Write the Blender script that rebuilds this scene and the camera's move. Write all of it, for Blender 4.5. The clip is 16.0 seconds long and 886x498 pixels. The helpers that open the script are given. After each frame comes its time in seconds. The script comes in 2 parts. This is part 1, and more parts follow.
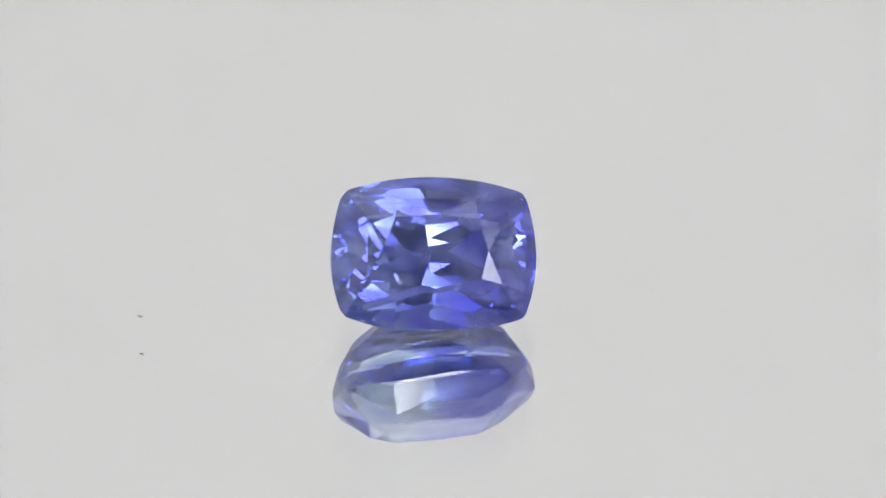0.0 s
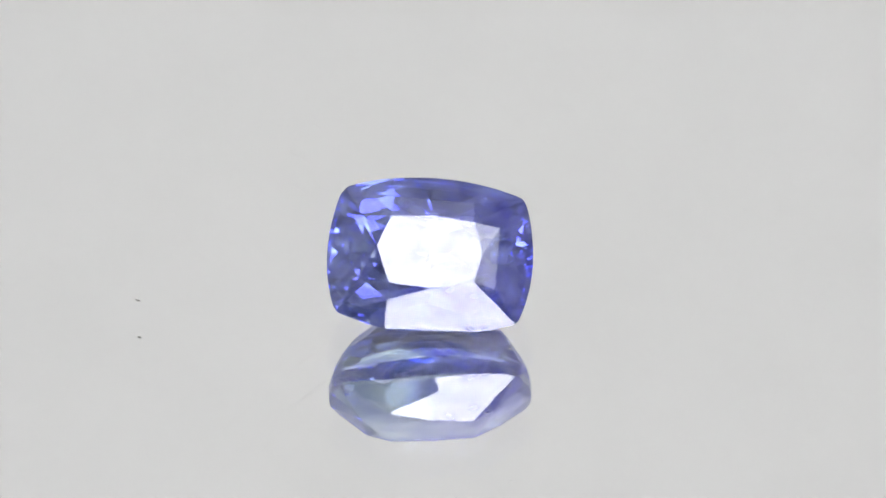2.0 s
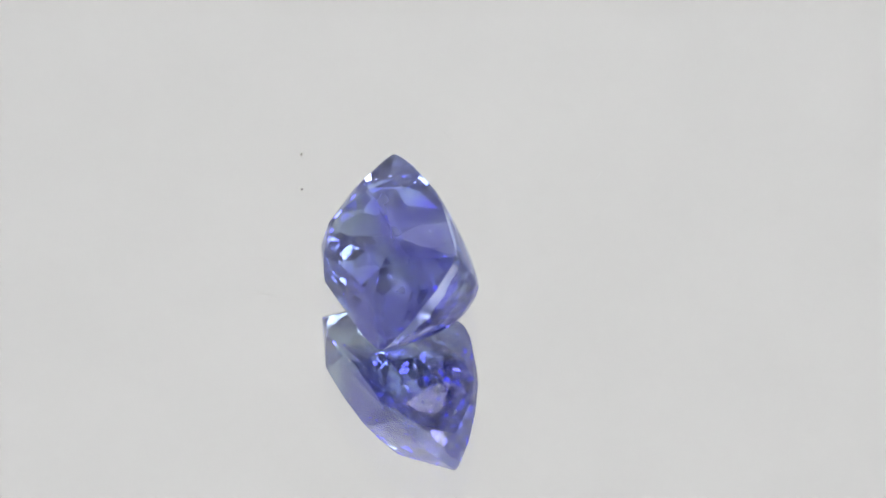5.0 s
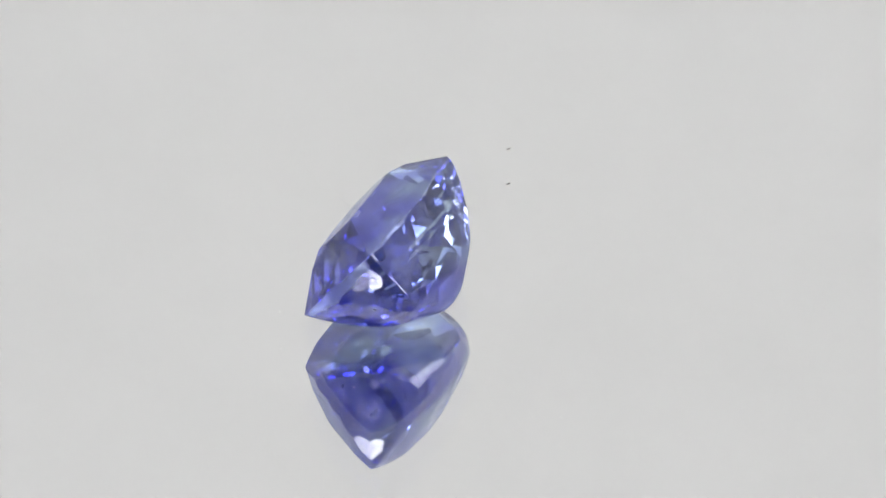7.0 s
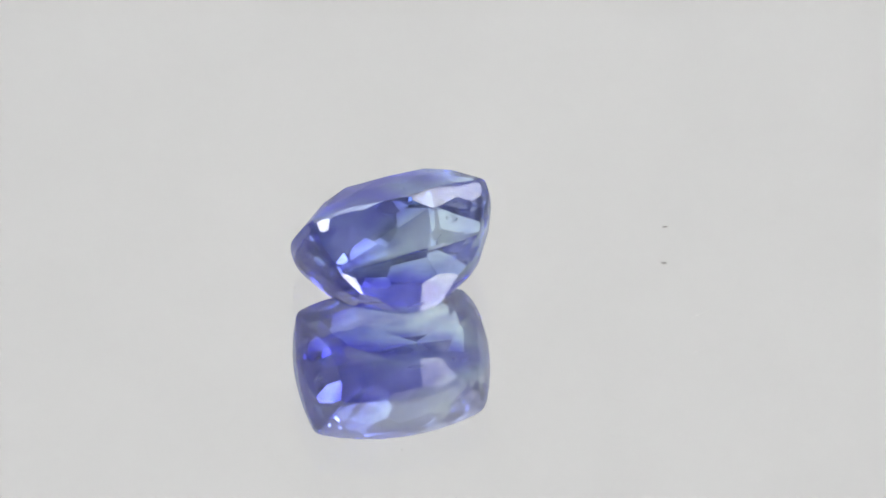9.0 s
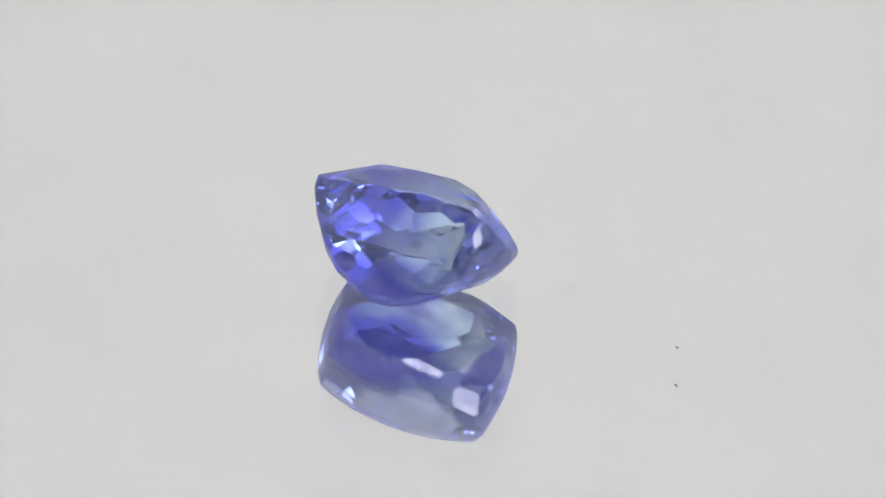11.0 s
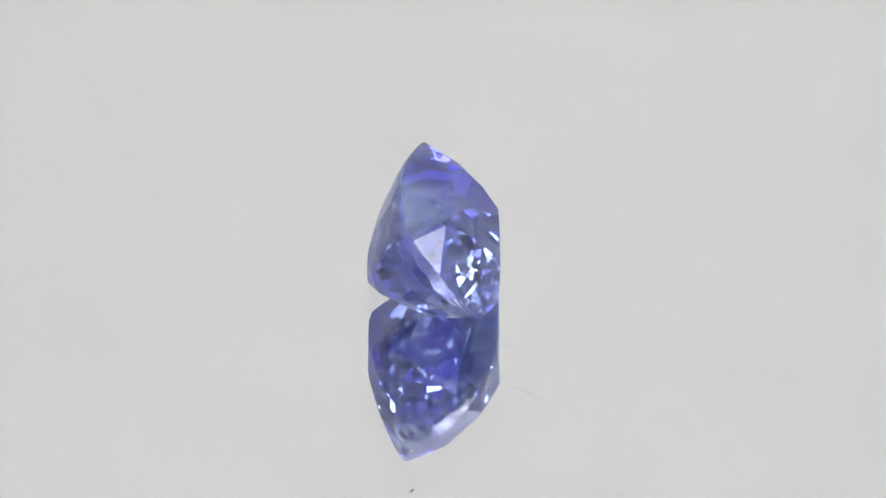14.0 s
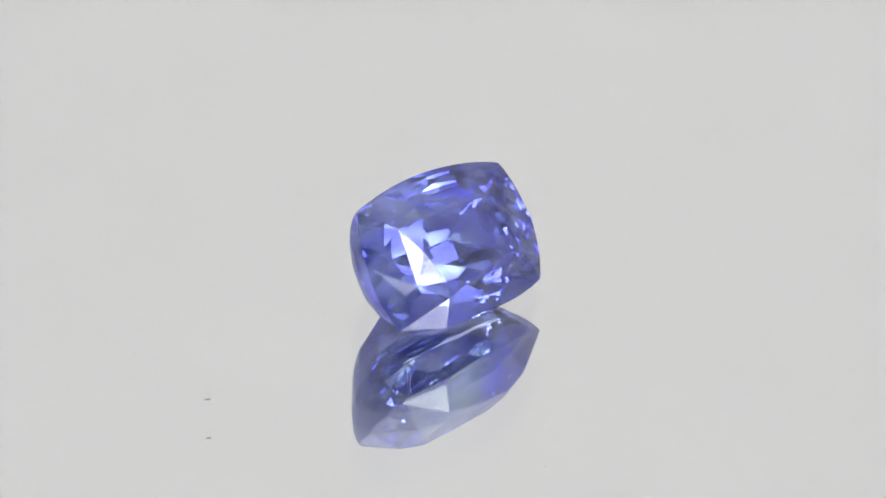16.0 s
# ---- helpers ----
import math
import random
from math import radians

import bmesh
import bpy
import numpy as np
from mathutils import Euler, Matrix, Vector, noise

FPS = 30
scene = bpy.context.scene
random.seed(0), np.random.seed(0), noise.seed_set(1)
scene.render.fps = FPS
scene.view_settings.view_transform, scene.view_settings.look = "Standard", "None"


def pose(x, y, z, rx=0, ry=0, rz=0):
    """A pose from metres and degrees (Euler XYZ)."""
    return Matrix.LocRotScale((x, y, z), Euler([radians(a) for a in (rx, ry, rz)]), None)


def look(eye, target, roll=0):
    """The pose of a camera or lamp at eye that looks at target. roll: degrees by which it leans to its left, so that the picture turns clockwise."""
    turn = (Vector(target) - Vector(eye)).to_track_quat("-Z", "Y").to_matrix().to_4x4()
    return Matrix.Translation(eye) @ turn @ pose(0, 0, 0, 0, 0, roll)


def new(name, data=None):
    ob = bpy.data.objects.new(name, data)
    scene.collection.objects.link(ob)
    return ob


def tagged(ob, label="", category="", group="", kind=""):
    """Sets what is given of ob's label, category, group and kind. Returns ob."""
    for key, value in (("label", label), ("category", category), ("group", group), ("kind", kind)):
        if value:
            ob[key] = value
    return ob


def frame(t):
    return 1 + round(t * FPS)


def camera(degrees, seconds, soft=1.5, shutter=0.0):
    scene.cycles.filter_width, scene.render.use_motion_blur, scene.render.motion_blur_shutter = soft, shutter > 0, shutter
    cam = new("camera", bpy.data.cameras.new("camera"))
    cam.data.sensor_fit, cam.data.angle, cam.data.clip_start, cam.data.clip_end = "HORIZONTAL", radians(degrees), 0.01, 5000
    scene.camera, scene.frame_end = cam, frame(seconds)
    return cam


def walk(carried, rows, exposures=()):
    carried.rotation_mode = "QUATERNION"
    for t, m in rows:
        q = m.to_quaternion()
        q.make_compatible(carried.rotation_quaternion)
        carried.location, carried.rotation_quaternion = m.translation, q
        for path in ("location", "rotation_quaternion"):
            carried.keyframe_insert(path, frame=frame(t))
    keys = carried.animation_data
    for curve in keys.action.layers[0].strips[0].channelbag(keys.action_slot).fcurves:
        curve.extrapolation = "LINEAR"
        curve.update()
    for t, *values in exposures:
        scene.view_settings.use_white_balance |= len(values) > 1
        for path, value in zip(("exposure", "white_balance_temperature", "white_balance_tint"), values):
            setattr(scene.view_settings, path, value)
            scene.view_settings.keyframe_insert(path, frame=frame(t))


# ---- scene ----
# One unit of the plan is a millimetre.
MM = 0.001
EYE = Vector((1.08, -165.64, 111.96)) * MM
AIM = Vector((0, math.cos(0.5865), -math.sin(0.5865)))

cam = camera(9.956, 16.0, soft=1.5)
walk(cam, [(0.0, look(EYE, EYE + AIM)), (16.0, look(EYE, EYE + AIM))], [(0.0, 0.0), (16.0, 0.0)])
scene.cycles.max_bounces, scene.cycles.glossy_bounces, scene.cycles.transmission_bounces = 32, 24, 24

RATE, START = 0.3997, 1.742      # the turntable's turn in radians a second, and when it sets off
PANEL, RING, SIDE = 1.53, 16.0, 7.5          # radiance of the added ceiling fill panel, the ring light and the round side lamp

world = bpy.data.worlds.new("world")
world.use_nodes = True
world.node_tree.nodes["Background"].inputs[0].default_value = (0.9, 0.92, 1.0, 1)
world.node_tree.nodes["Background"].inputs[1].default_value = 0.05
scene.world = world


# ---- materials ----
def material(name):
    m = bpy.data.materials.new(name)
    m.use_nodes = True
    t = m.node_tree
    for n in list(t.nodes):
        t.nodes.remove(n)
    return m, t


def node(t, kind, **values):
    n = t.nodes.new(kind)
    for key, v in values.items():
        n.inputs[key.replace("_", " ")].default_value = v
    return n


def finish(m, t, shader):
    out = t.nodes.new("ShaderNodeOutputMaterial")
    t.links.new(shader, out.inputs["Surface"])
    return m


def ramp(t, fac, stops):
    r = t.nodes.new("ShaderNodeValToRGB")
    while len(r.color_ramp.elements) < len(stops):
        r.color_ramp.elements.new(0.5)
    for e, (at, c) in zip(r.color_ramp.elements, stops):
        e.position, e.color = at, (*c, 1)
    t.links.new(fac, r.inputs["Fac"])
    return r.outputs["Color"]


def noise_of(t, scale, detail=4.0, stretch=(1, 1, 1), rough=0.5):
    co = t.nodes.new("ShaderNodeTexCoord")
    mp = t.nodes.new("ShaderNodeMapping")
    mp.inputs["Scale"].default_value = stretch
    t.links.new(co.outputs["Object"], mp.inputs["Vector"])
    n = t.nodes.new("ShaderNodeTexNoise")
    n.inputs["Scale"].default_value, n.inputs["Detail"].default_value = scale, detail
    n.inputs["Roughness"].default_value = rough
    t.links.new(mp.outputs["Vector"], n.inputs["Vector"])
    return n.outputs["Fac"]


def bump(t, height, strength, distance):
    b = t.nodes.new("ShaderNodeBump")
    b.inputs["Strength"].default_value, b.inputs["Distance"].default_value = strength, distance
    t.links.new(height, b.inputs["Height"])
    return b.outputs["Normal"]


def sapphire_material(rough=0.0):
    m, t = material("sapphire" if not rough else "bruted_sapphire")
    g = t.nodes.new("ShaderNodeBsdfRefraction")
    g.inputs["IOR"].default_value, g.inputs["Roughness"].default_value = 1.77, rough
    gloss = t.nodes.new("ShaderNodeBsdfGlossy")
    gloss.inputs["Color"].default_value, gloss.inputs["Roughness"].default_value = (*GLOSS, 1), rough
    fresnel = t.nodes.new("ShaderNodeFresnel")
    fresnel.inputs["IOR"].default_value = 1.77
    body = t.nodes.new("ShaderNodeMixShader")
    t.links.new(fresnel.outputs[0], body.inputs["Fac"])
    t.links.new(g.outputs[0], body.inputs[1])
    t.links.new(gloss.outputs[0], body.inputs[2])
    # colour zoning: pale and deep bands grown through the crystal, deeper towards one end
    zones = noise_of(t, 330.0, 2.0, (0.8, 1.5, 1.1))
    co = t.nodes.new("ShaderNodeTexCoord")
    xyz = t.nodes.new("ShaderNodeSeparateXYZ")
    t.links.new(co.outputs["Object"], xyz.inputs[0])
    lean = t.nodes.new("ShaderNodeMath")
    lean.operation, lean.inputs[1].default_value = "MULTIPLY_ADD", 45.0
    t.links.new(xyz.outputs["X"], lean.inputs[0])
    t.links.new(zones, lean.inputs[2])
    c = ramp(t, lean.outputs[0], ((0.32, PALE), (0.50, MIDDLE), (0.66, DEEP)))
    if rough:
        g.inputs["Color"].default_value = (0.86, 0.88, 0.96, 1)
    else:
        t.links.new(c, g.inputs["Color"])
    # a trace of silk makes the crystal faintly milky
    silk = t.nodes.new("ShaderNodeBsdfDiffuse")
    silk.inputs["Color"].default_value = (0.35, 0.40, 0.80, 1)
    mix = t.nodes.new("ShaderNodeMixShader")
    t.links.new(ramp(t, noise_of(t, 620.0, 3.0, (1, 1.6, 1)), ((0.40, (SILK * 0.3,) * 3), (0.68, (SILK * 2.4,) * 3))), mix.inputs["Fac"])
    t.links.new(body.outputs[0], mix.inputs[1])
    t.links.new(silk.outputs[0], mix.inputs[2])
    return finish(m, t, mix.outputs[0])


SILK = 0.085
GLOSS = (0.83, 0.845, 0.95)
PALE, MIDDLE, DEEP = (0.65, 0.73, 0.765), (0.375, 0.43, 0.675), (0.15, 0.145, 0.64)


def painted(name, low, high, rough, scale, relief=0.0002):
    m, t = material(name)
    p = t.nodes.new("ShaderNodeBsdfPrincipled")
    n = noise_of(t, scale, 6.0)
    t.links.new(ramp(t, n, ((0.3, low), (0.7, high))), p.inputs["Base Color"])
    p.inputs["Roughness"].default_value = rough
    t.links.new(bump(t, n, 0.2, relief), p.inputs["Normal"])
    return finish(m, t, p.outputs[0])


def glowing(name, colour, strength):
    m, t = material(name)
    e = t.nodes.new("ShaderNodeEmission")
    e.inputs["Color"].default_value, e.inputs["Strength"].default_value = (*colour, 1), strength
    return finish(m, t, e.outputs[0])


def plate_glass():
    m, t = material("plate_glass")
    g = t.nodes.new("ShaderNodeBsdfGlass")
    g.inputs["IOR"].default_value, g.inputs["Roughness"].default_value = 1.52, 0.0
    g.inputs["Color"].default_value = (0.989, 0.989, 0.989, 1)
    return finish(m, t, g.outputs[0])


def silvering():
    m, t = material("silvering")
    p = t.nodes.new("ShaderNodeBsdfPrincipled")
    p.inputs["Metallic"].default_value, p.inputs["Roughness"].default_value = 1.0, 0.0
    n = noise_of(t, 60.0, 3.0)
    t.links.new(ramp(t, n, ((0.3, (0.928, 0.925, 0.924)), (0.7, (0.943, 0.94, 0.939)))), p.inputs["Base Color"])
    return finish(m, t, p.outputs[0])


def feathered():
    m, t = material("pale_feather")
    p = t.nodes.new("ShaderNodeBsdfPrincipled")
    p.inputs["Base Color"].default_value, p.inputs["Roughness"].default_value = (0.62, 0.68, 0.86, 1), 0.35
    clear = t.nodes.new("ShaderNodeBsdfTransparent")
    mix = t.nodes.new("ShaderNodeMixShader")
    t.links.new(ramp(t, noise_of(t, 5200.0, 5.0, (1, 3, 1)), ((0.42, (0, 0, 0)), (0.72, (0.6, 0.6, 0.6)))), mix.inputs["Fac"])
    t.links.new(clear.outputs[0], mix.inputs[1])
    t.links.new(p.outputs[0], mix.inputs[2])
    return finish(m, t, mix.outputs[0])


SAPPHIRE, GIRDLE = sapphire_material(), sapphire_material(0.25)
GLASS, SILVER = plate_glass(), silvering()
FABRIC = painted("white_tent_fabric", (0.79, 0.79, 0.786), (0.81, 0.81, 0.806), 0.9, 90.0)
# dark tone of the unseen front, added so that facets mirror something dim
DARK_FRONT = painted("unseen_dark_front", (0.11, 0.11, 0.11), (0.14, 0.14, 0.14), 0.9, 120.0)
WHITE_PLASTIC = painted("white_plastic", (0.72, 0.72, 0.71), (0.8, 0.8, 0.79), 0.45, 200.0, 0.00005)
BLACK_PLASTIC = painted("black_plastic", (0.015, 0.015, 0.015), (0.03, 0.03, 0.03), 0.5, 400.0, 0.00005)
DUST = painted("grey_dust", (0.17, 0.165, 0.155), (0.36, 0.35, 0.33), 0.9, 9000.0, 0.00001)
PALE_DUST = painted("pale_dust", (0.34, 0.33, 0.32), (0.5, 0.49, 0.47), 0.9, 9000.0, 0.00001)
SCRATCH = painted("scratched_glass", (0.36, 0.35, 0.34), (0.54, 0.53, 0.51), 0.7, 5000.0, 0.00001)
FEATHER = feathered()
CRYSTAL = painted("dark_crystal", (0.03, 0.03, 0.08), (0.1, 0.1, 0.2), 0.5, 5000.0, 0.00001)


def soft_glow(name, strength, full, rim):
    """A round diffuser, even in the middle and fading towards its rim."""
    m, t = material(name)
    co = t.nodes.new("ShaderNodeTexCoord")
    flat = node(t, "ShaderNodeVectorMath")
    flat.operation, flat.inputs[1].default_value = "MULTIPLY", (1, 1, 0)
    far = t.nodes.new("ShaderNodeVectorMath")
    far.operation = "LENGTH"
    fade = t.nodes.new("ShaderNodeMapRange")
    fade.interpolation_type = "SMOOTHSTEP"
    for key, v in (("From Min", full), ("From Max", rim), ("To Min", strength), ("To Max", strength * 0.2)):
        fade.inputs[key].default_value = v
    e = t.nodes.new("ShaderNodeEmission")
    t.links.new(co.outputs["Object"], flat.inputs[0])
    t.links.new(flat.outputs[0], far.inputs[0])
    t.links.new(far.outputs["Value"], fade.inputs["Value"])
    t.links.new(fade.outputs["Result"], e.inputs["Strength"])
    return finish(m, t, e.outputs[0])


FILL_GLOW = glowing("fill_glow", (1.0, 1.0, 1.0), PANEL)
RING_GLOW = soft_glow("ring_glow", RING, 0.0475, 0.0555)
SIDE_GLOW = soft_glow("side_glow", SIDE, 0.038, 0.052)


def mesh_of(bm, name, *mats):
    me = bpy.data.meshes.new(name)
    bm.normal_update()
    bm.to_mesh(me)
    bm.free()
    for m in mats:
        me.materials.append(m)
    return me


def part(name, bm, mat, parent, label=""):
    ob = new(name, mesh_of(bm, name, *(mat if isinstance(mat, tuple) else (mat,))))
    ob.parent = parent
    return tagged(ob, label)


def box_bm(lo, hi, edge=0.0):
    bm = bmesh.new()
    bmesh.ops.create_cube(bm, size=1)
    for v in bm.verts:
        v.co = Vector([lo[i] + (v.co[i] + 0.5) * (hi[i] - lo[i]) for i in range(3)])
    if edge:
        bmesh.ops.bevel(bm, geom=list(bm.edges), offset=edge, segments=2, affect="EDGES")
    return bm


def lathe_bm(profile, n=96, closed=True):
    """A ring or disc turned about z from (radius, height) points."""
    bm = bmesh.new()
    rings = []
    for r, z in profile:
        if r == 0:
            rings.append([bm.verts.new((0, 0, z))])
        else:
            rings.append([bm.verts.new((r * math.cos(a), r * math.sin(a), z)) for a in (2 * math.pi * i / n for i in range(n))])
    pairs = list(zip(rings, rings[1:])) + ([(rings[-1], rings[0])] if closed else [])
    for a, b in pairs:
        for i in range(n):
            j = (i + 1) % n
            if len(a) == 1:
                bm.faces.new((a[0], b[j], b[i]))
            elif len(b) == 1:
                bm.faces.new((a[i], a[j], b[0]))
            else:
                bm.faces.new((a[i], a[j], b[j], b[i]))
    bmesh.ops.recalc_face_normals(bm, faces=bm.faces)
    return bm


# ---- the light tent ----
def tent():
    w, y0, y1, z0, z1, th = 0.26, -0.34, 0.28, -0.03, 0.46, 0.004
    for name, lo, hi in (
        ("floor", (-w, y0, z0 - th), (w, y1, z0)),
        ("ceiling", (-w, y0, z1), (w, y1, z1 + th)),
        ("wall_north", (-w - th, y1, z0 - th), (w + th, y1 + th, z1 + th)),
        ("wall_south", (-w - th, y0 - th, z0 - th), (w + th, y0, z1 + th)),
        ("wall_east", (w, y0, z0 - th), (w + th, y1, z1 + th)),
        ("wall_west", (-w - th, y0, z0 - th), (-w, y1, z1 + th)),
    ):
        # the south side is an added dark sheet for the dim room behind
        front = name == "wall_south"
        ob = new(name, mesh_of(box_bm(lo, hi), name, DARK_FRONT if front else FABRIC))
        tagged(ob, "unseen dark front, added for the dim surroundings behind the camera" if front else "plain white fabric of the photographic light tent", "light tent", kind="structure")


def ceiling_fill():
    # an added, unseen source that brings the tent fabric up to brightness
    thing = tagged(new("fill_panel"), "added broad white fill panel under the tent ceiling, brightening the walls", "lamp")
    thing.matrix_basis = pose(0, 0.0, 0.46)
    part("housing", box_bm((-0.25, -0.25, -0.012), (0.25, 0.27, 0), 0.002), WHITE_PLASTIC, thing)
    part("diffuser", box_bm((-0.24, -0.24, -0.015), (0.24, 0.26, -0.0125), 0.0005), FILL_GLOW, thing, "glowing white face of the added fill panel")


def ring_light():
    thing = tagged(new("ring_light"), "round white ring light glowing round the lens", "lamp")
    thing.matrix_basis = look(EYE - AIM * 0.004, EYE + AIM) @ pose(0.001, -0.010, 0)
    part("housing", lathe_bm([(0.018, 0.012), (0.018, 0.0005), (0.020, -0.0005), (0.0575, -0.0005), (0.060, 0.002), (0.060, 0.012)]), BLACK_PLASTIC, thing)
    part("diffuser", lathe_bm([(0.0205, -0.001), (0.0215, -0.0022), (0.0545, -0.0022), (0.0555, -0.001)]), RING_GLOW, thing, "glowing white ring diffuser")
    top = thing.matrix_basis @ Vector((0, 0.058, 0.009))
    bm = bmesh.new()
    bmesh.ops.create_cone(bm, cap_ends=True, segments=24, radius1=0.004, radius2=0.004, depth=0.46 - top.z)
    bmesh.ops.translate(bm, vec=(top.x, top.y, (0.46 + top.z) / 2), verts=bm.verts)
    bmesh.ops.transform(bm, matrix=thing.matrix_basis.inverted(), verts=bm.verts)
    part("arm", bm, BLACK_PLASTIC, thing, "black rod hanging the ring from the ceiling")


def side_lamp():
    """A round soft lamp on a stand beside the turntable."""
    at = Vector((0.150, -0.098, 0.090))
    thing = tagged(new("side_lamp"), "round white soft lamp on a slim black stand", "lamp")
    thing.matrix_basis = pose(at.x, at.y, -0.03)
    head = look(at, Vector((0, 0, 0.002)))
    down = thing.matrix_basis.inverted() @ head
    housing = lathe_bm([(0, 0.030), (0.030, 0.030), (0.055, 0.006), (0.056, 0.0), (0.054, -0.001), (0, -0.001)], 96, False)
    bmesh.ops.transform(housing, matrix=down, verts=housing.verts)
    part("housing", housing, BLACK_PLASTIC, thing)
    diffuser = part("diffuser", lathe_bm([(0, -0.0015), (0.050, -0.0015), (0.052, -0.003), (0, -0.006)], 96, False), SIDE_GLOW, thing, "glowing white round diffuser")
    diffuser.matrix_basis = down
    back = down @ Vector((0, 0, 0.024))
    pole = bmesh.new()
    bmesh.ops.create_cone(pole, cap_ends=True, segments=24, radius1=0.004, radius2=0.004, depth=back.z - 0.006)
    bmesh.ops.translate(pole, vec=(back.x, back.y, (back.z + 0.006) / 2), verts=pole.verts)
    part("pole", pole, BLACK_PLASTIC, thing)
    foot = lathe_bm([(0, 0.007), (0.026, 0.006), (0.03, 0.003), (0.03, 0), (0, 0)], 64, False)
    bmesh.ops.translate(foot, vec=(back.x, back.y, 0), verts=foot.verts)
    part("base", foot, BLACK_PLASTIC, thing)


# ---- turntable ----
THICK = 1.95


def turntable():
    thing = tagged(new("turntable"), "round mirror-topped display turntable with fine dust and scratches", "turntable")
    bm = lathe_bm([(0, 0), (59.6, 0), (60, -0.4), (60, -THICK), (0, -THICK)], 128, False)
    for f in bm.faces:
        f.material_index = 1 if f.calc_center_median().z < -THICK + 0.01 else 0
    bmesh.ops.scale(bm, vec=(MM, MM, MM), verts=bm.verts)
    part("mirror", bm, (GLASS, SILVER), thing, "clear mirror glass with silvered back")
    bm = lathe_bm([(0, -THICK - 0.1), (60, -THICK - 0.1), (61, -3), (61, -11), (60, -12), (0, -12)], 128, False)
    bmesh.ops.scale(bm, vec=(MM, MM, MM), verts=bm.verts)
    part("platter", bm, WHITE_PLASTIC, thing)
    bm = lathe_bm([(0, -12), (45, -12), (52, -29), (52, -30), (0, -30)], 96, False)
    bmesh.ops.scale(bm, vec=(MM, MM, MM), verts=bm.verts)
    part("foot", bm, BLACK_PLASTIC, thing)
    return thing


def speck(table, x, y, size, turn, mat, long=1.0):
    """A crumb of dust, a lumpy flattened grain."""
    bm = bmesh.new()
    bmesh.ops.create_icosphere(bm, subdivisions=2, radius=1)
    shift = Vector((x * 3.1, y * 2.7, 1))
    for v in bm.verts:
        k = 1 + 0.75 * noise.noise(v.co * 1.7 + shift)
        v.co = Vector((v.co.x * long * k, v.co.y * k, (v.co.z + 0.9) * 0.35 * k)) * size * MM
    lift = min(v.co.z for v in bm.verts)
    m = pose(x * MM, y * MM, -lift, 0, 0, turn)
    bmesh.ops.transform(bm, matrix=m, verts=bm.verts)
    part("speck", bm, mat, table)


def scratch(table, a, b, width, mat=None):
    """A fine ragged scratch or fibre lying on the glass."""
    a, b = Vector((*a, 0)), Vector((*b, 0))
    side = (b - a).cross(Vector((0, 0, 1))).normalized()
    bm = bmesh.new()
    n, rows = 24, []
    for i in range(n + 1):
        u = i / n
        w = width * (0.25 + 0.75 * math.sin(math.pi * u)) * (0.55 + 0.9 * abs(noise.noise(Vector((u * 9, a.x, a.y)))))
        mid = a.lerp(b, u) + side * 0.06 * noise.noise(Vector((u * 2.3, b.x, b.y)))
        rows.append([bm.verts.new((mid + side * w * s + Vector((0, 0, z))) * MM) for s, z in ((-1, 0.001), (0, 0.012), (1, 0.001))])
    for p, q in zip(rows, rows[1:]):
        for i in range(3):
            j = (i + 1) % 3
            bm.faces.new((p[i], p[j], q[j], q[i]))
    bm.faces.new(rows[0]), bm.faces.new(rows[-1][::-1])
    bmesh.ops.recalc_face_normals(bm, faces=bm.faces)
    part("scratch", bm, mat or SCRATCH, table)


def marks(table):
    speck(table, -10.75, -1.92, 0.052, -20, DUST, 1.8)
    speck(table, -10.66, -1.97, 0.03, 30, DUST, 1.3)
    for x, y, s in ((-8.83, 1.32, 0.042), (4.7, -9.84, 0.038), (4.08, -3.74, 0.042), (2.48, 7.98, 0.036), (-1.02, -10.54, 0.04),
                    (-7.07, -0.43, 0.03), (4.71, 9.18, 0.034), (3.02, 10.37, 0.034), (-10.22, 4.36, 0.032), (-4.38, 0.63, 0.026),
                    (-5.73, -1.53, 0.028), (6.96, 1.39, 0.024), (-1.66, -10.31, 0.026), (-11.04, 2.24, 0.03)):
        speck(table, x, y, s * 0.85, x * 40, PALE_DUST, 1.3)
    scratch(table, (-4.22, -6.1), (-3.3, -4.66), 0.012)
    scratch(table, (-4.45, -6.3), (-3.0, -4.0), 0.005)
    scratch(table, (-5.25, 8.75), (-6.25, 9.6), 0.009)
    scratch(table, (-10.05, 4.5), (-10.9, 4.1), 0.006)
    scratch(table, (-5.05, 11.3), (-5.5, 11.7), 0.007)


# ---- the sapphire ----
A, CA, HC, HP = 3.998, 3.537, 1.417, 3.857
BACK, FRONT = (3.185, 2.584), (2.916, 2.306)      # half widths at the middle and at the corners, either side of the long axis
KEEL, KEEL_Y, EDGE = 0.628, 0.355, 0.04
TIERS = ((EDGE, 1.0, 1.0, 1.0), (0.17 * HP, 0.968, 0.895, 0.841), (0.45 * HP, 0.826, 0.696, 0.553), (0.75 * HP, 0.599, 0.453, 0.211))
TILT = Euler((0, 0, radians(-0.23))).to_matrix() @ Euler((radians(52.02), 0, 0)).to_matrix() @ Euler((0, radians(6.43), 0)).to_matrix()
SEAT = Vector((0.714, -1.344, 2.325))


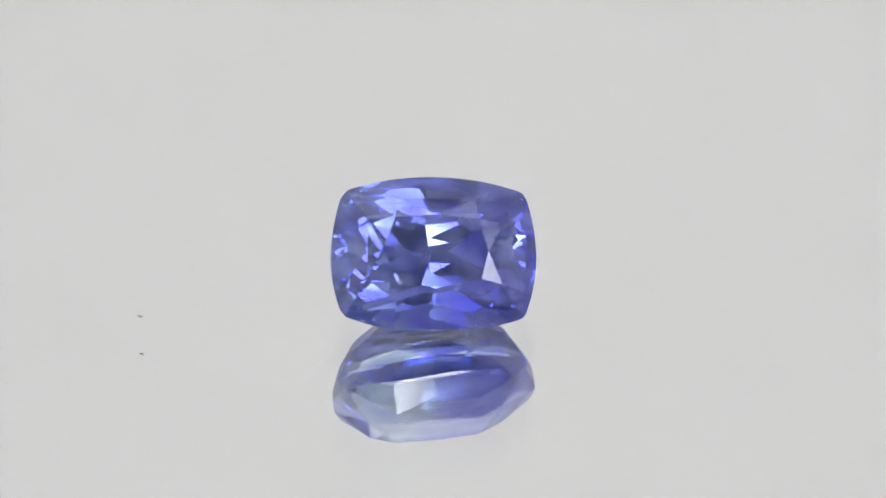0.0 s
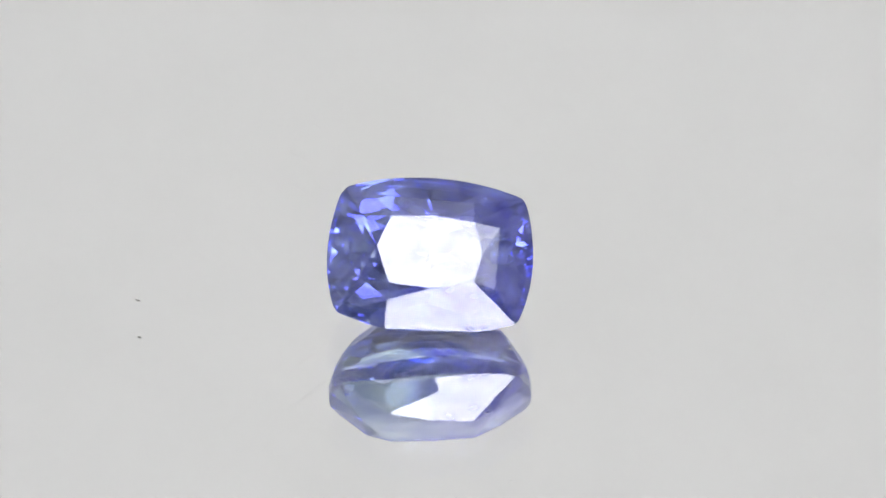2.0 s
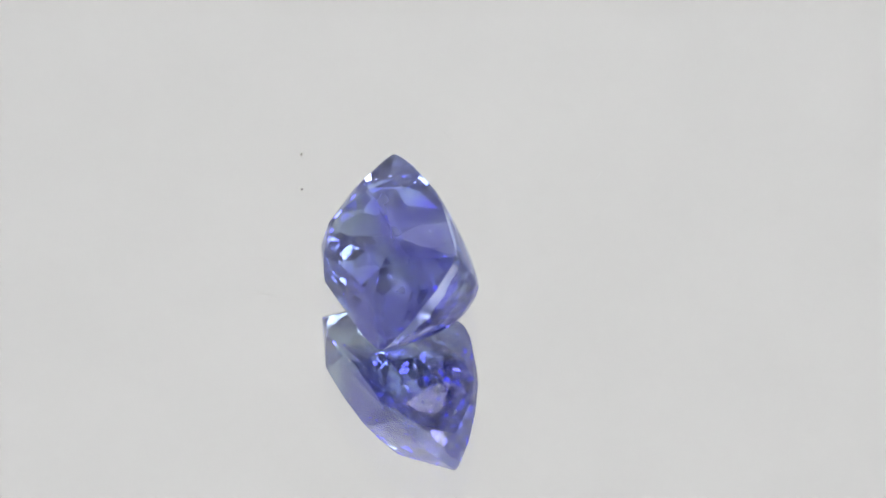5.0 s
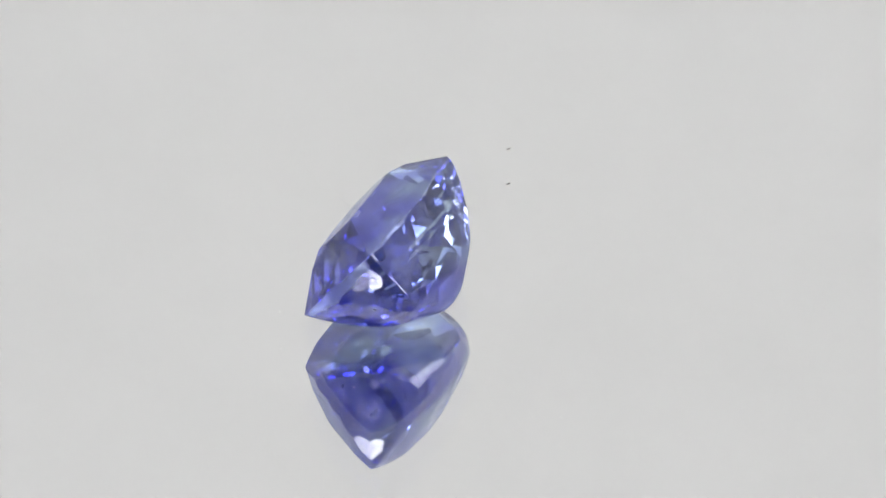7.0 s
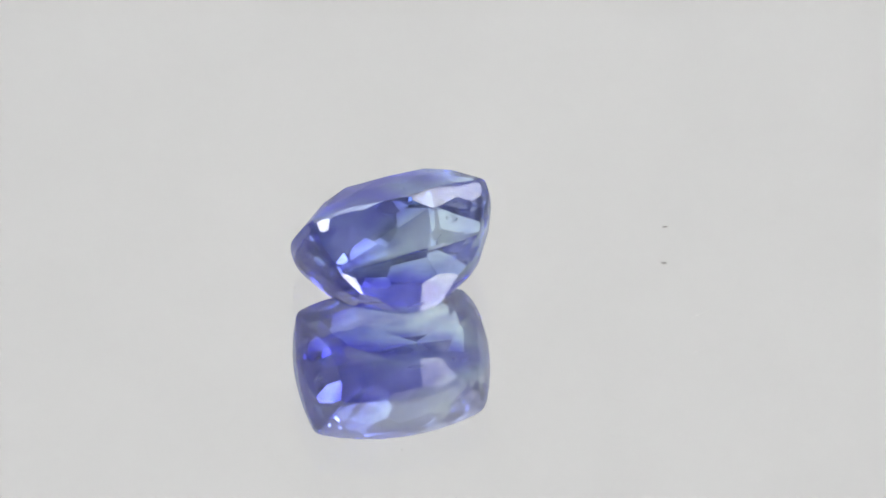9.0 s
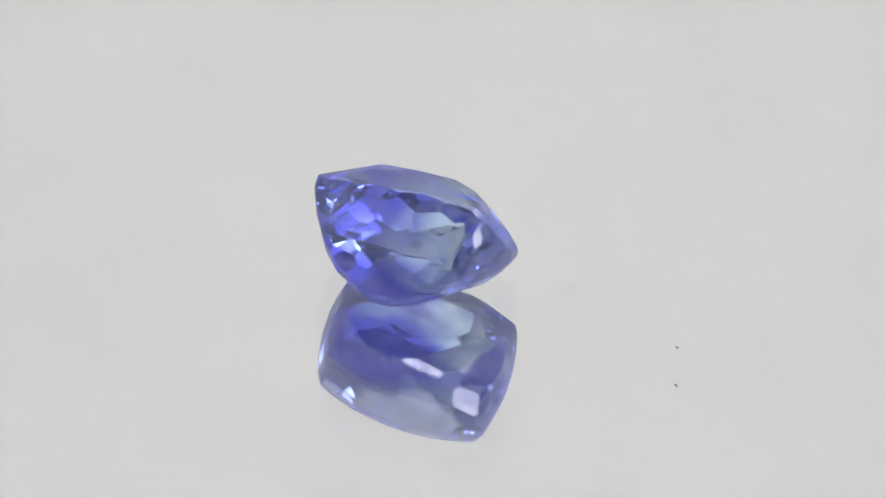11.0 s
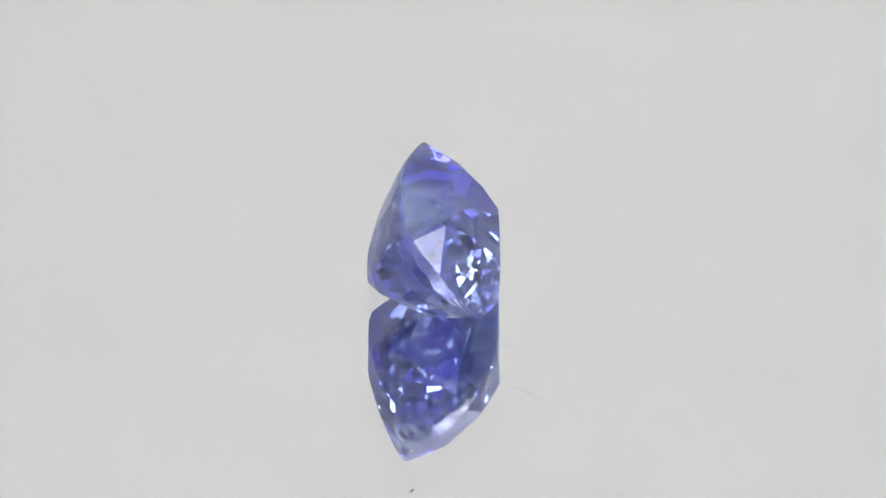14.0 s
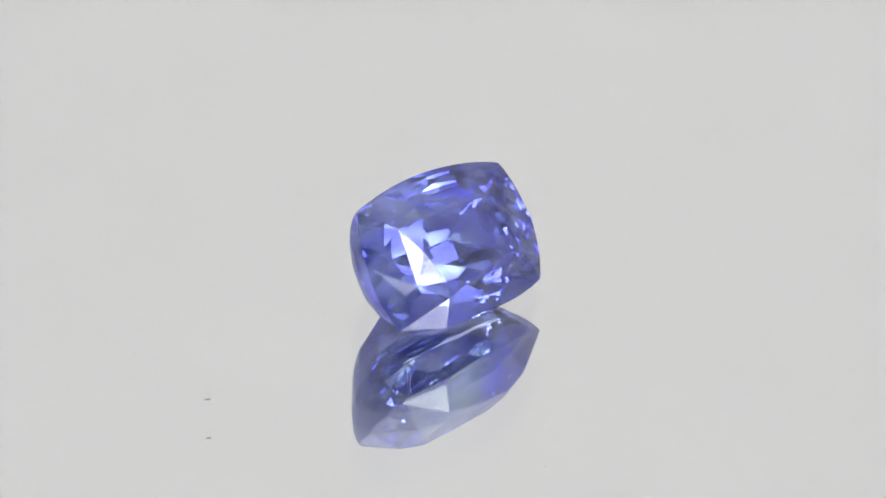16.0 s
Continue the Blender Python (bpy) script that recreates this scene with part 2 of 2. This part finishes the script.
# bearings of the facets in each course of the pavilion, from the girdle down
GIRDLE_SIDES = (-5, 5, 14, 30, 46, 62, 71, 78, 86.5, 97, 106, 118, 134, 150, 166, 175, 185, 195, 212, 228, 246, 256, 264, 273, 282, 292, 310, 328, 346)
UPPER_SIDES = (0, 9, 22, 38, 56, 70, 78, 85.5, 92, 100, 109, 126, 142, 158, 171, 180, 189, 202, 222, 240, 252, 260, 269, 278, 287, 302, 320, 338, 351)
MIDDLE_SIDES = (-5, 5, 16, 32, 52, 68, 81, 90, 99, 110, 130, 148, 164, 175, 184, 196, 216, 236, 250, 263, 274, 284, 304, 326, 344)
LOWER_SIDES = (-8, 7, 28, 58, 76, 90, 103, 122, 152, 173, 188, 208, 238, 258, 271, 283, 304, 332)
KEEL_SIDES = (0, 40, 84, 97, 140, 180, 222, 262, 276, 318)
# each course: depth, swell, and the steepness of its back, front and end facets
COURSES = (
    (0.40, 0.055, 18.5, 35.0, 13.0, GIRDLE_SIDES),
    (1.10, 0.105, 27.0, 36.5, 23.0, UPPER_SIDES),
    (1.95, 0.120, 32.5, 38.0, 32.5, MIDDLE_SIDES),
    (2.75, 0.100, 38.5, 40.0, 46.0, LOWER_SIDES),
    (3.45, 0.060, 52.0, 43.5, 63.0, KEEL_SIDES))


def outline():
    """The cushion outline, with bowed sides and small round corners, anticlockwise."""
    pts, n = [], 12
    for sx, sy in ((1, 1), (-1, 1), (-1, -1), (1, -1)):
        b, cb = BACK if sy > 0 else FRONT
        end = [(sx * (A + (CA - A) * k * k), sy * cb * k) for k in (i / n for i in range(n))]
        side = [(sx * CA * k, sy * (b + (cb - b) * k * k)) for k in (i / n for i in range(n))]
        run = end + [(sx * CA * 0.99, sy * cb * 0.99)] + side[::-1]
        pts += run if sx == sy else run[::-1]
    return pts


OUTLINE = outline()


def reach(z, phi):
    """How far the pavilion reaches at depth z, in the direction phi from the long axis."""
    c, s = math.cos(phi), math.sin(phi)
    far = [(d, max(x * sx * c + y * (up if y > 0 else down) * s for x, y in OUTLINE)) for d, sx, up, down in TIERS]
    far.append((HP, KEEL * abs(c) + KEEL_Y * s))
    for (z0, h0), (z1, h1) in zip(far, far[1:]):
        if z <= z1:
            return h0 + (h1 - h0) * (z - z0) / (z1 - z0)
    return far[-1][1]


def plane_of(a, b, c):
    a, b, c = Vector(a), Vector(b), Vector(c)
    n = (b - a).cross(c - a).normalized()
    n = n if n.z > 0 else -n
    return n, n.dot(a)


def sapphire():
    rnd = random.Random(4)
    bm = bmesh.new()
    for x, y in OUTLINE:
        bm.verts.new((x, y, HC))
        bm.verts.new((x, y, -5.0))
    bmesh.ops.convex_hull(bm, input=bm.verts)
    # crown facets: planes through the table's corners, the star points and points of the girdle
    stars = ((2.60, 1.32, 1.05), (2.57, -1.05, 1.11), (-2.65, 1.44, 1.12), (-2.70, -0.90, 1.13),
             (-1.54, 2.28, 0.90), (1.52, 2.24, 0.90), (-1.57, -1.74, 1.23), (1.64, -1.50, 0.95))
    guide = bmesh.new()
    for x, y in ((-1.64, 1.49), (0.0, 1.62), (1.60, 1.46), (1.98, 0.22), (1.71, -0.86), (0.1, -1.20), (-1.55, -1.08), (-2.11, 0.3)):
        guide.verts.new((x, y, HC))
    for p in stars:
        guide.verts.new(p)
    for p in ((A, 0.05, 0.22), (3.80, 1.65, 0.14), (3.85, -1.35, 0.14), (-3.98, 0.4, 0.20), (-3.70, 2.04, 0.12), (-3.83, -1.4, 0.13),
              (1.5, 3.08, 0.12), (-1.5, 3.08, 0.12), (2.35, 2.91, 0.12), (-2.35, 2.91, 0.12),
              (1.5, -2.74, -0.03), (2.2, -2.67, 0.03), (-1.6, -2.80, 0.34), (-2.32, -2.64, 0.14),
              (3.48, 2.55, 0.12), (-3.48, 2.55, 0.12), (-3.48, -2.28, 0.12), (3.48, -2.28, 0.12)):
        guide.verts.new(p)
        guide.verts.new((p[0], p[1], -5.0))
    bmesh.ops.convex_hull(guide, input=guide.verts)
    guide.normal_update()
    crown = [(f.normal.copy(), f.normal.dot(f.verts[0].co)) for f in guide.faces if f.normal.z > 0.05]
    guide.free()
    # broad main facets of the crown's long sides
    cuts = crown + [plane_of(stars[4], stars[5], (0, 3.06, 0.10))]
    # small chips worn off two corners of the girdle
    cuts += [(Vector((0.83, 0.55, -0.03)).normalized(), 4.30), (Vector((-0.78, 0.62, 0.02)).normalized(), 4.28)]
    # pavilion: courses of offset facets from the girdle down to the keel
    for mid, swell, back, front, end, sides in COURSES:
        for phi in sides:
            loose = 2.0 if 180 < phi < 360 else 1.0      # the front flank is cut less evenly
            a = radians(phi + rnd.uniform(-1.2, 1.2) * loose)
            c, q = math.cos(a), math.sin(a)
            flank = back if q > 0 else front
            steep = radians(end + (flank - end) * q * q + rnd.uniform(-1.7, 1.7) * loose)
            n = Vector((c * math.cos(steep), q * math.cos(steep), -math.sin(steep)))
            h = reach(mid, a) + swell - (0.17 * q * q if q < 0 else 0.0)
            cuts.append((n, n.dot(Vector((c * h, q * h, -mid)))))
    for n, d in cuts:
        got = bmesh.ops.bisect_plane(bm, geom=bm.verts[:] + bm.edges[:] + bm.faces[:], plane_co=n * d, plane_no=n, clear_outer=True, dist=1e-5)
        edges = [e for e in got["geom_cut"] if isinstance(e, bmesh.types.BMEdge)]
        if edges:
            bmesh.ops.contextual_create(bm, geom=edges)
    bmesh.ops.dissolve_limit(bm, angle_limit=radians(0.4), verts=bm.verts, edges=bm.edges)
    bmesh.ops.recalc_face_normals(bm, faces=bm.faces)
    # it touches the glass with its lowest facet
    seat = SEAT.copy()
    seat.z -= min((TILT @ v.co).z + SEAT.z for v in bm.verts)
    rest = Matrix.Translation(seat * MM) @ TILT.to_4x4()
    thing = tagged(new("sapphire"), "blue-violet cushion-cut faceted sapphire tilted on the mirror turntable", "gemstone")
    thing.matrix_basis = rest

    def kind(f):
        if abs(f.normal.z) < 0.03:
            return "girdle"
        if f.normal.z > 0.999:
            return "table_facet"
        return "crown" if f.normal.z > 0 else "pavilion"

    for name, mat, label in (("table_facet", SAPPHIRE, "flat top facet"), ("crown", SAPPHIRE, "blue upper facets round the table"),
                             ("girdle", GIRDLE, "pale frosted edge band"), ("pavilion", SAPPHIRE, "rows of blue lower facets")):
        piece = bm.copy()
        piece.normal_update()
        bmesh.ops.delete(piece, geom=[f for f in piece.faces if kind(f) != name], context="FACES")
        bmesh.ops.scale(piece, vec=(MM, MM, MM), verts=piece.verts)
        part(name, piece, mat, thing, label)
    bm.free()
    return thing, rest


def inclusion(stone, x, y, z, size):
    bm = bmesh.new()
    bmesh.ops.create_icosphere(bm, subdivisions=1, radius=1)
    for v in bm.verts:
        v.co = (Vector((x, y, z)) + v.co * size * (1 + 0.6 * noise.noise(v.co * 2 + Vector((x, y, z))))) * MM
    part("inclusion", bm, CRYSTAL, stone, "tiny dark crystal inside the stone")


def feather(stone, x, y, z, size, turn):
    """A thin ragged healed crack inside the stone."""
    bm = bmesh.new()
    n, rings = 18, []
    for side in (0.012, -0.012):
        ring = []
        for i in range(n):
            a = 2 * math.pi * i / n
            r = size * (0.7 + 0.55 * noise.noise(Vector((math.cos(a) * 1.6 + x, math.sin(a) * 1.6 + y, z))))
            ring.append(bm.verts.new((r * math.cos(a), 0.55 * r * math.sin(a), side + 0.15 * r * math.sin(2 * a))))
        rings.append(ring)
    mids = [bm.verts.new((0, 0, d)) for d in (0.02, -0.02)]
    for i in range(n):
        j = (i + 1) % n
        bm.faces.new((rings[0][i], rings[0][j], mids[0]))
        bm.faces.new((rings[1][j], rings[1][i], mids[1]))
        bm.faces.new((rings[0][j], rings[0][i], rings[1][i], rings[1][j]))
    bmesh.ops.transform(bm, matrix=pose(x, y, z, *turn), verts=bm.verts)
    bmesh.ops.scale(bm, vec=(MM, MM, MM), verts=bm.verts)
    part("feather", bm, FEATHER, stone, "pale wispy crack inside the stone")


tent()
ceiling_fill()
ring_light()
side_lamp()
TABLE = turntable()
marks(TABLE)
STONE, REST = sapphire()
inclusion(STONE, 1.37, 0.80, -2.70, 0.05)
inclusion(STONE, 1.52, 0.76, -2.66, 0.035)
feather(STONE, -2.0, 1.7, -0.8, 0.42, (60, 10, 20))
feather(STONE, -1.2, 1.5, -1.4, 0.34, (30, 50, 0))


def motions():
    times = [0.0, 1.0, 1.6, 1.7] + [round(1.8 + 0.1 * i, 1) for i in range(143)]
    turn = lambda t: Matrix.Rotation(-RATE * max(0.0, t - START), 4, "Z")
    walk(TABLE, [(t, turn(t)) for t in times])
    walk(STONE, [(t, turn(t) @ REST) for t in times])


motions()
